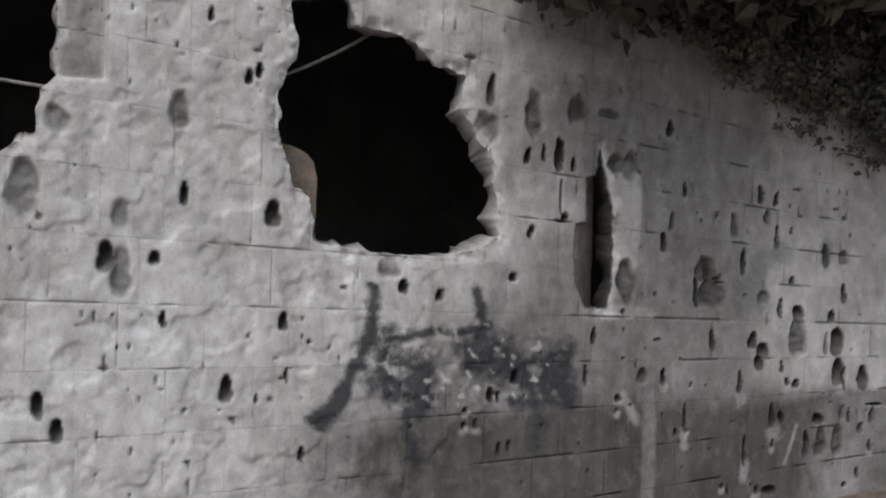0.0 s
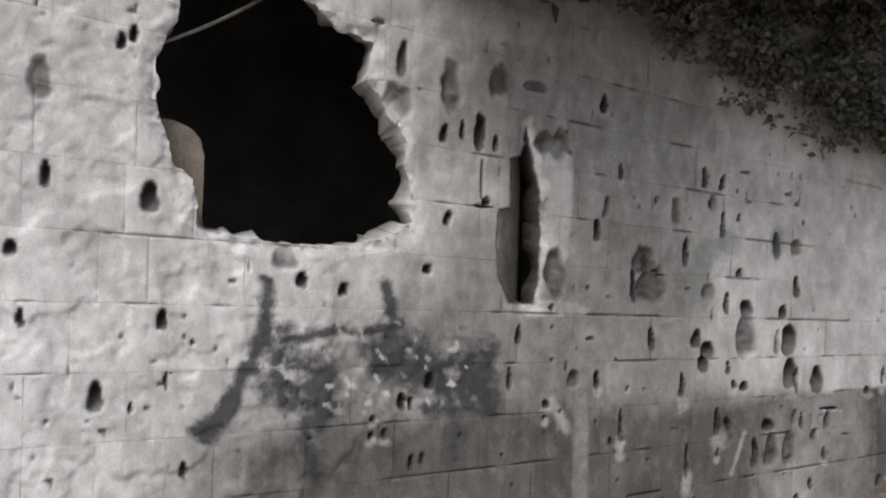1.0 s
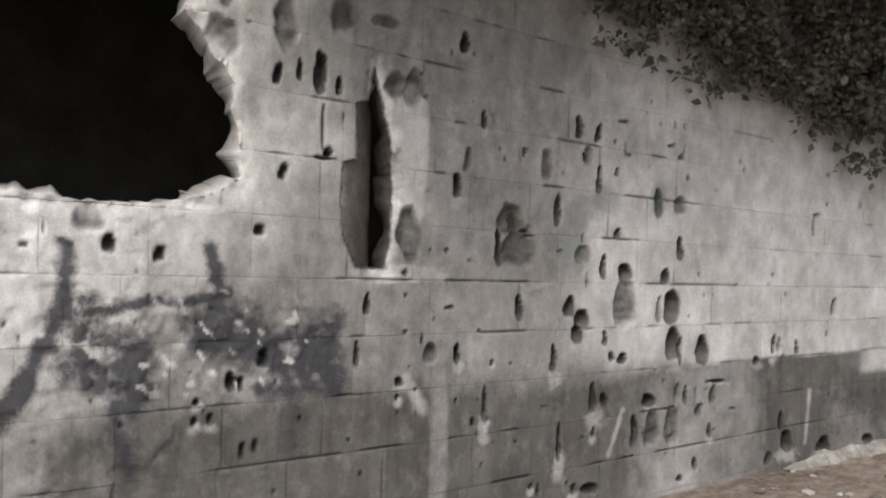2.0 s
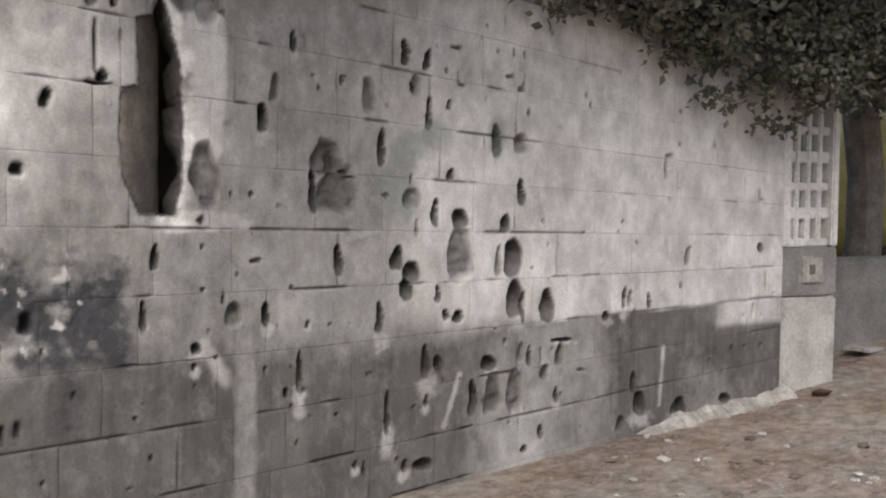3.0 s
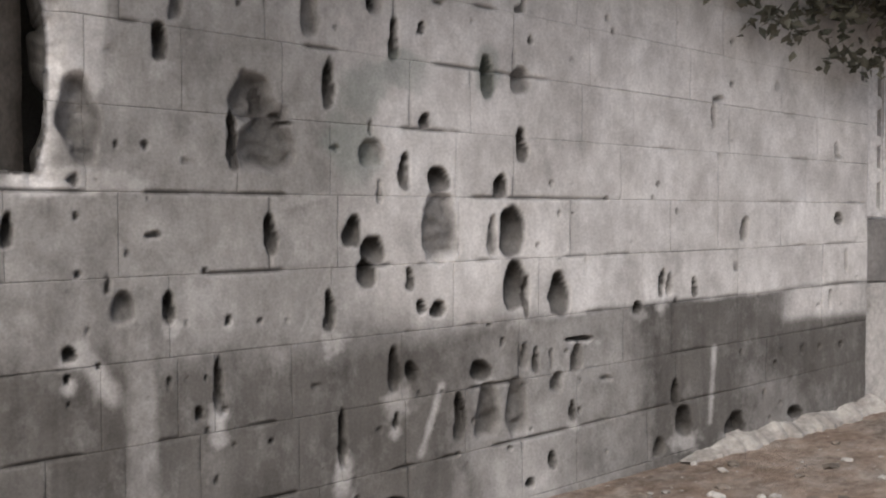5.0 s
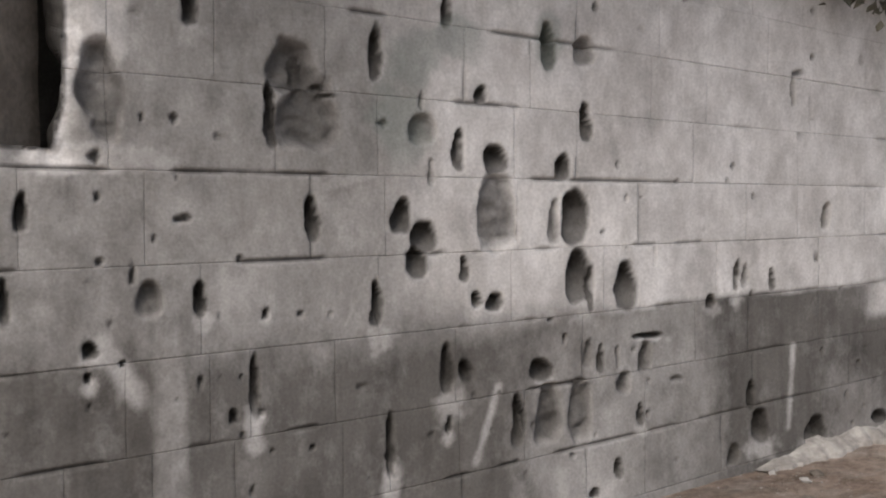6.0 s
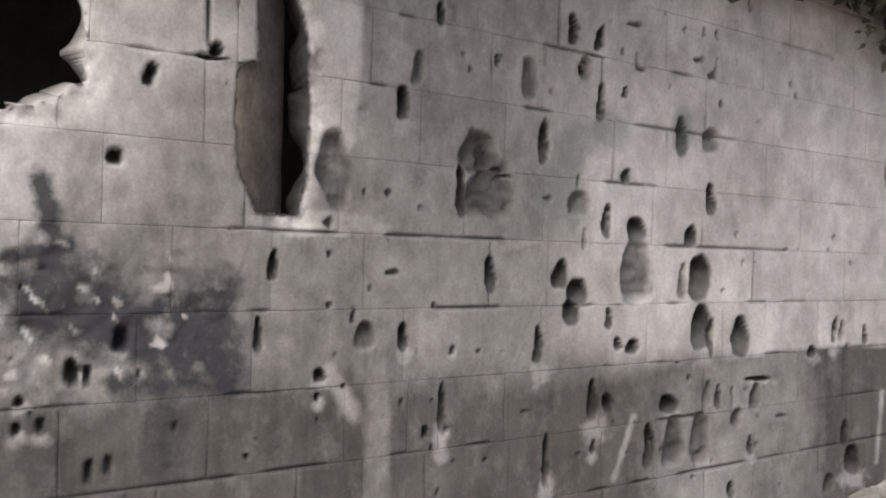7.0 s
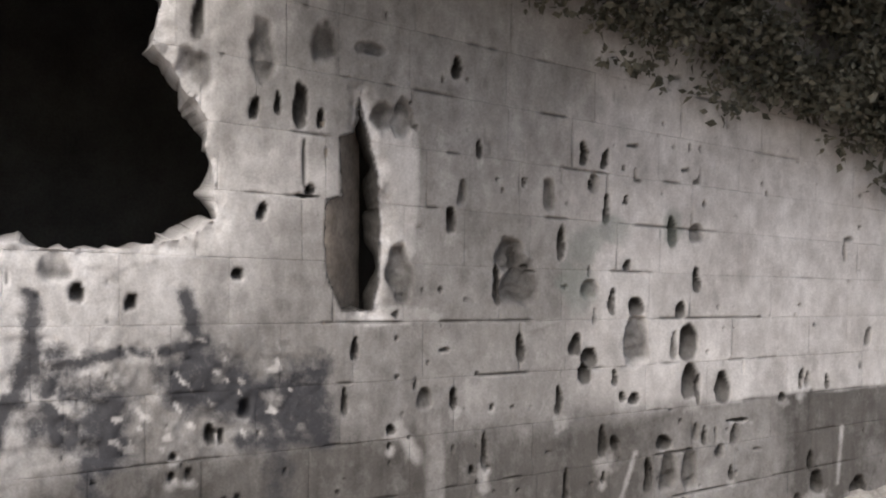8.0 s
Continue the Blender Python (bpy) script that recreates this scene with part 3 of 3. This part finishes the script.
def build_wall():
    root = new("wall_block")
    tagged(root, "shell-damaged concrete block wall with bullet holes and worn whitewash", "wall", kind="structure")
    rnd = random.Random(4)
    for k in range(-4, 18):
        x = WALL_X0 - (0.2 if k % 2 else 0.0) + 0.03
        while x < WALL_X1 - 0.02:
            nx = x + rnd.choice((0.4, 0.4, 0.39, 0.2, 0.28))
            for j in FORCED.get(k, ()):
                if x + 0.08 < j < nx + 0.1:
                    nx = j
                    break
            if WALL_X1 - nx < 0.12:
                nx = WALL_X1
            x0, x1 = max(x, WALL_X0), min(nx, WALL_X1)
            zlo, zhi = course_z(k, (x0 + x1) / 2), course_z(k + 1, (x0 + x1) / 2)
            if zhi > -0.05 + 0.1 * x0 - 0.2 and zlo < WALL_TOP - 0.04 and x1 - x0 > 0.05:
                seen = zlo < 2.75
                build_block(root, x0, x1, k, (0.0065 if x0 > 0.9 and zlo < 2.0 else 0.0105) if seen else 0.05)
            x = nx
    # mortar in the joints: one sheet with the same openings
    xs, zs = np.arange(WALL_X0, WALL_X1, 0.009), np.arange(-0.4, WALL_TOP, 0.009)
    X, Z = np.meshgrid(xs, zs)
    od = opening_dist(X, Z)
    dep, core_shade, _ = relief(X, Z)
    white, soot, green = wear_masks(X, Z)
    ok = (od > 0.015) & (dep < 0.012)
    W = len(xs)
    q = ok[:-1, :-1] & ok[1:, :-1] & ok[:-1, 1:] & ok[1:, 1:]
    oj = open_joint(X, Z)
    Y = dep + 0.006 + 0.016 * oj
    verts = np.stack([X.ravel(), Y.ravel(), Z.ravel()], 1)
    jj, ii = np.nonzero(q)
    a = jj * W + ii
    quads = np.stack([a, a + 1, a + W + 1, a + W], 1)
    used, inv = np.unique(quads, return_inverse=True)
    ob = mesh_ob("mortar", verts[used].tolist(), inv.reshape(-1, 4).tolist(), M_BLOCK, root, True)
    col = np.stack([white.ravel() * 0.95, soot.ravel(), np.maximum(core_shade, 0.8 * oj).ravel(), green.ravel()], 1).astype(np.float32)[used]
    at = ob.data.attributes.new("wear_shade", "FLOAT_COLOR", "POINT")
    at.data.foreach_set("color", col.ravel())
    tagged(ob, "grey mortar, fallen out in places")


# ---- dark room behind the wall ----
def build_room():
    for name, b in (("wall_back", (-2.6, 2.6, 3.0, 3.15, -0.4, 3.2)), ("wall_side", (-2.75, -2.6, 0.2, 3.15, -0.4, 3.2)),
                    ("wall_partition", (2.6, 2.75, 0.2, 3.15, -0.4, 3.2))):
        tagged(part(name, box_bm(*b), M_DARKPL), "dark grey inner wall of the gutted room", "wall", kind="structure")
    tagged(part("floor", box_bm(-2.6, 2.6, 0.2, 3.0, -0.1, 0.0), M_DARKPL), "dark grey floor of the gutted room", "floor", kind="structure")
    tagged(part("ceiling", box_bm(-2.8, 2.8, -0.02, 3.2, 3.2, 3.35), M_DARKPL), "dark grey concrete ceiling slab", "ceiling", kind="structure")


def tube(name, pts, r, mat, parent=None, res=3):
    cu = bpy.data.curves.new(name, "CURVE")
    cu.dimensions, cu.bevel_depth, cu.bevel_resolution = "3D", r, res
    sp = cu.splines.new("POLY")
    sp.points.add(len(pts) - 1)
    for p, q in zip(sp.points, pts):
        p.co = (*q, 1)
    ob = new(name, cu)
    dg = bpy.context.evaluated_depsgraph_get()
    me = bpy.data.meshes.new_from_object(ob.evaluated_get(dg))
    bpy.data.objects.remove(ob)
    me.materials.clear()
    me.materials.append(mat)
    out = new(name, me)
    if parent:
        out.parent = parent
    return out


def build_cable():
    pts = []
    for i in range(41):
        s = i / 40
        x = -2.6 + 3.4 * s
        pts.append((x, 0.3, 2.09 + 0.24 * ((x + 0.95) / 0.9) ** 2 * (1 if x > -0.95 else 0.35)))
    tagged(tube("cable", pts, 0.009, M_CABLE), "pale slack electric cable hanging inside the opening", "cable")


def build_inner_block():
    bm = bmesh.new()
    prof = [(-0.45, 1.25), (-0.075, 1.25)]
    for i in range(13):
        a = radians(90 * i / 12)
        prof.append((-0.23 + 0.16 * math.cos(a) + 0.012 * noise.noise((i * 0.9, 0, 0)), 1.72 + 0.17 * math.sin(a)))
    prof.append((-0.45, 1.9))
    ring = [[bm.verts.new((x + (y - 0.2) * 0.1, y, z + 0.01 * noise.noise((x * 9, y * 20, z * 9)))) for x, z in prof] for y in (0.2, 0.24, 0.32)]
    n = len(prof)
    bm.faces.new(ring[0])
    bm.faces.new(ring[2][::-1])
    for a, b in zip(ring, ring[1:]):
        for i in range(n):
            bm.faces.new((a[i], b[i], b[(i + 1) % n], a[(i + 1) % n]))
    bmesh.ops.recalc_face_normals(bm, faces=bm.faces[:])
    tagged(part("broken_block", bm, M_TAN), "tan broken block remnant standing behind the shell hole", "block")


# ---- footing, pier, low wall, yellow tank ----
def build_footing():
    bm = bmesh.new()
    n = 140
    rows = []
    for i in range(n + 1):
        x = 3.45 + (4.36 - 3.45) * i / n
        g = float(ground_z(np.array(x), np.array(-0.05)))
        w = 0.03 + 0.04 * noise.noise((x * 9, 1, 0)) + 0.018 * noise.noise((x * 31, 1, 0)) + 0.005 * noise.noise((x * 75, 2, 0))
        h = (0.05 + 0.03 * noise.noise((x * 11, 4, 0)) + 0.008 * noise.noise((x * 47, 6, 0))) * min(1.0, (x - 3.42) * 4)
        rows.append([bm.verts.new(p) for p in ((x, 0.02, g + h), (x, -w * 0.6, g + h * 0.8), (x, -w - 0.03, g + 0.012), (x, -w - 0.05, g - 0.05))])
    for a, b in zip(rows, rows[1:]):
        for i in range(3):
            bm.faces.new((a[i], b[i], b[i + 1], a[i + 1]))
    tagged(part("footing", bm, M_STONE), "pale rough concrete footing along the wall base", "footing", kind="structure")


def build_pier():
    root = new("pier")
    root.location = (4.33, 0, 0.3)
    tagged(root, "whitewashed pier with openwork green lattice beside the block wall", "pier", kind="structure")
    x0, x1, y0, y1 = 0.0, 0.39, 0.035, 0.24
    part("lower_pier", box_bm(x0, x1, y0, y1, -0.3, 0.44, 0.012, 0.006, 5), M_CONC, root, "white plastered foot of the pier")
    part("middle_pier", box_bm(x0, x1, y0 + 0.004, y1, 0.443, 0.68, 0.008, 0.003, 3), M_GREYPL, root, "bare grey band of the pier")
    part("vent_block", box_bm(0.13, 0.29, y0 - 0.008, 0.1, 0.5, 0.64, 0.012, 0.006, 3), M_STONE, root, "pale block set in the grey band")
    # thin dark box on the block's face in place of the hole's shade
    part("vent_hole_shade", box_bm(0.185, 0.23, y0 - 0.011, 0.05, 0.545, 0.6, 0.004), M_DARKPL, root, "dark patch standing in for the shade of a broken vent hole")
    part("backing", box_bm(x0 + 0.02, x1 - 0.02, 0.116, 0.16, 0.685, 1.545), M_GREEN, root, "faded green panel behind the lattice")
    part("top_pier", box_bm(x0, x1, y0, y1, 1.55, 2.6), M_PLASTER, root)
    for a, b in ((x0, x0 + 0.07), (x1 - 0.045, x1)):
        part("jamb", box_bm(a, b, y0, y1, 0.683, 1.547), M_PLASTER, root)
    for i in range(7):
        z = 0.70 + i * 0.135
        part("lattice_bar", box_bm(x0 + 0.072, x1 - 0.047, 0.06, 0.11, z - 0.02, z + 0.02 + 0.015 * (i % 2), 0.006), M_PLASTER, root)
    for i in range(3):
        x = x0 + 0.125 + 0.075 * i
        part("lattice_upright", box_bm(x - 0.016, x + 0.016, 0.053, 0.1, 0.69, 1.54, 0.006), M_PLASTER, root)


def build_far_side():
    bm = box_bm(4.9, 9.0, 0.52, 0.7, -0.2, 0.89, 0.02, 0.006, 4)
    tagged(part("wall_low", bm, M_GREYPL), "low grey rendered wall beyond the pier", "wall", kind="structure")


def build_tank():
    root = new("tank")
    root.location = (7.34, 1.4, 0.45)
    tagged(root, "yellow painted round metal tank behind the low wall", "tank")
    bm = bmesh.new()
    bmesh.ops.create_cone(bm, cap_ends=True, segments=64, radius1=0.58, radius2=0.58, depth=1.2, matrix=Matrix.Translation((0, 0.6, 0.88)) @ Matrix.Rotation(radians(90), 4, "X"))
    bmesh.ops.bevel(bm, geom=[e for e in bm.edges if e.calc_face_angle(0) > 1.0], offset=0.1, segments=6, affect="EDGES")
    part("shell", bm, M_YELLOW, root)
    for y in (0.2, 0.95):
        part("cradle", box_bm(-0.45, 0.45, y - 0.05, y + 0.05, -0.2, 0.45), M_RUST, root, "rusty cradle")
    part("bung", box_bm(-0.36, -0.32, -0.02, 0.02, 0.8, 0.84, 0.006), M_RUST, root, "small dark bung")


# ---- tree ----
def build_tree():
    root = new("tree")
    root.location = (5.97, 0.98, 0.42)
    tagged(root, "dusty dark green tree overhanging the wall top", "tree")
    rnd = random.Random(11)
    base = Vector(root.location)
    bm = bmesh.new()

    def limb(p, q, r0, r1, seg=7):
        d = (q - p)
        side = d.orthogonal().normalized()
        up = d.normalized().cross(side)
        prev = None
        for s in range(seg + 1):
            t = s / seg
            c = p.lerp(q, t) + Vector((noise.noise(p + Vector((t * 2, 0, 0))), noise.noise(p + Vector((0, t * 2, 5))), 0)) * 0.12 * math.sin(t * math.pi)
            r = r0 + (r1 - r0) * t
            ring = [bm.verts.new(c + (side * math.cos(a) + up * math.sin(a)) * r) for a in [i * math.tau / 8 for i in range(8)]]
            if prev:
                for i in range(8):
                    bm.faces.new((prev[i], prev[(i + 1) % 8], ring[(i + 1) % 8], ring[i]))
            prev = ring
    limb(Vector((0, 0, -0.1)), Vector((-0.1, -0.1, 2.3)), 0.115, 0.1)
    tips = []
    for i in range(16):
        a = rnd.uniform(0, math.tau)
        p = Vector((-0.1, -0.1, rnd.uniform(1.8, 2.3)))
        q = p + Vector((math.cos(a) * rnd.uniform(0.8, 2.0) - 0.5, math.sin(a) * rnd.uniform(0.4, 1.1) - 0.3, rnd.uniform(-0.2, 0.9)))
        limb(p, q, 0.05, 0.012, 6)
        tips.append(q)
    part("trunk", bm, M_BARK, root, "grey-brown trunk and limbs")
    verts, faces = [], []

    def leaf(c, size):
        d = Vector((rnd.gauss(0, 1), rnd.gauss(0, 1), rnd.gauss(-0.3, 0.8))).normalized()
        s = d.orthogonal().normalized() * size * 0.32
        s.rotate(Matrix.Rotation(rnd.uniform(0, 6.28), 3, d))
        n = d.cross(s).normalized() * size * 0.12
        b = len(verts)
        verts.extend([c, c + d * size * 0.4 + s + n, c + d * size, c + d * size * 0.4 - s + n])
        faces.extend([(b, b + 1, b + 2), (b, b + 2, b + 3)])

    def clump(c, r, count, size=0.055):
        for _ in range(count):
            o = Vector((rnd.gauss(0, 1), rnd.gauss(0, 1), rnd.gauss(0, 1)))
            o = o.normalized() * r * rnd.uniform(0.2, 1.0)
            leaf(Vector(c) + o - base, size * rnd.uniform(0.6, 1.3))

    def edge_z(x):
        """The hanging lower edge of the crown along the wall."""
        for (a, za), (b, zb) in zip(HANG, HANG[1:]):
            if a <= x <= b:
                return za + (zb - za) * (x - a) / (b - a)
        return HANG[-1][1]
    HANG = [(1.6, 2.72), (2.0, 2.42), (2.5, 2.2), (3.1, 2.0), (3.6, 1.84), (3.9, 1.72), (4.25, 1.65), (4.8, 1.66), (5.4, 1.72), (7.0, 1.8)]
    for _ in range(560):
        x = 1.9 + 4.6 * rnd.random() ** 0.75
        y = rnd.uniform(-0.32, 0.0) if x < 4.8 else rnd.uniform(-0.3, 0.8)
        z = edge_z(x) + 0.07 + rnd.random() ** 1.6 * 1.3
        if y > -0.1 and x < 4.7:
            y = -0.1
        clump((x, y, z), rnd.uniform(0.06, 0.17), rnd.randint(120, 190), 0.04)
    # unseen high clumps, added to block light from the upper wall
    for _ in range(430):
        x, y, z = 0.8 + 4.1 * rnd.random() ** 0.85, rnd.uniform(-1.1, 0.0), rnd.uniform(2.8, 3.4)
        clump((x, y, z), rnd.uniform(0.15, 0.32), 110, 0.12)
    for _ in range(220):
        x, y, z = rnd.uniform(1.6, 7.4), rnd.uniform(-0.5, 2.4), rnd.uniform(2.8, 4.2)
        clump((x, y, z), rnd.uniform(0.15, 0.32), 110, 0.08)
    for _ in range(110):
        clump((rnd.uniform(5.6, 8.2), rnd.uniform(0.2, 1.6), rnd.uniform(1.95, 2.9)), rnd.uniform(0.12, 0.24), 130, 0.06)
    # thin sprigs hanging against the wall, and the dense mass over its top, widened out of view for shade
    for _ in range(80):
        x = rnd.uniform(1.7, 4.3)
        clump((x, rnd.uniform(-0.16, -0.05), edge_z(x) + rnd.uniform(-0.16, 0.1)), rnd.uniform(0.03, 0.08), rnd.randint(5, 16), 0.045)
    for _ in range(230):
        x = rnd.uniform(0.9, 5.6)
        clump((x, rnd.uniform(-1.1 if x < 3.4 else -0.45, -0.12), max(2.7, edge_z(max(x, 1.6)) + 0.3) + 0.7 * rnd.random()), rnd.uniform(0.12, 0.22), 110, 0.065)
    crown = mesh_ob("crown", [tuple(v) for v in verts], faces, M_LEAF, root)
    tagged(crown, "dense crown of small dusty leaves, with unseen clumps added for shade", kind="stuff")


def build_rubble():
    rnd = random.Random(21)

    def stone(x, y, r, mat, label, cat="stone", flat=0.42):
        bm = bmesh.new()
        bmesh.ops.create_icosphere(bm, subdivisions=1, radius=r)
        off = Vector((x * 7, y * 7, r * 50))
        for v in bm.verts:
            v.co *= 1 + 0.8 * noise.noise(v.co.normalized() * 1.7 + off)
            v.co.z *= flat
        ob = part("rubble_stone", bm, mat)
        ob.location = (x, y, float(ground_z(np.array(x), np.array(y))) + r * flat * 0.35)
        ob.rotation_euler = (0, 0, rnd.uniform(0, 6))
        tagged(ob, label, cat, "rubble along the wall")
    for _ in range(190):
        x = rnd.uniform(2.7, 6.8)
        y = rnd.uniform(-1.3, -0.15) if x < 4.8 else rnd.uniform(-1.3, 0.45)
        if rnd.random() < 0.5:
            stone(x, y, rnd.uniform(0.008, 0.024), M_STONE, "small pale lump of broken concrete on dirt")
        else:
            stone(x, y, rnd.uniform(0.01, 0.03), M_BROWN, "small brown clod lying on the dirt")
    stone(4.45, -0.12, 0.05, M_RUST, "dark brown clod beside the pier foot", flat=0.5)
    for x, y, a in ((5.3, 0.35, 0.3), (5.15, -0.1, -0.4), (5.8, 0.4, 0.9)):
        bm = box_bm(-0.14, 0.14, -0.06, 0.06, -0.012, 0.012, 0.004, 0.01, 2)
        ob = part("concrete_slab", bm, M_STONE)
        ob.location = (x, y, float(ground_z(np.array(x), np.array(y))) + 0.025)
        ob.rotation_euler = (0.08, 0.05, a)
        tagged(ob, "thin pale slab fragment lying on dirt", "rubble", "rubble along the wall")


def build_cell_shell():
    bm = bmesh.new()
    rows = []
    for i in range(21):
        z = 1.02 + 0.82 * i / 20
        row = []
        for j in range(15):
            q = j / 14
            row.append(bm.verts.new((1.222 + 0.19 * q + 0.004 * noise.noise((q * 4, z * 9, 0)), 0.004 + 0.19 * q ** 1.5, z)))
        rows.append(row)
    for a, b in zip(rows, rows[1:]):
        for i in range(14):
            bm.faces.new((a[i], a[i + 1], b[i + 1], b[i]))
    ob = part("broken_block", bm, M_CELL)
    mod = ob.modifiers.new("thick", "SOLIDIFY")
    mod.thickness, mod.offset = 0.03, -1.0
    tagged(ob, "curved tan block core seen through the narrow wall gap", "block")


build_room()
build_cell_shell()
build_cable()
build_inner_block()
build_footing()
build_pier()
build_far_side()
build_tank()
build_tree()
build_rubble()
build_wall()
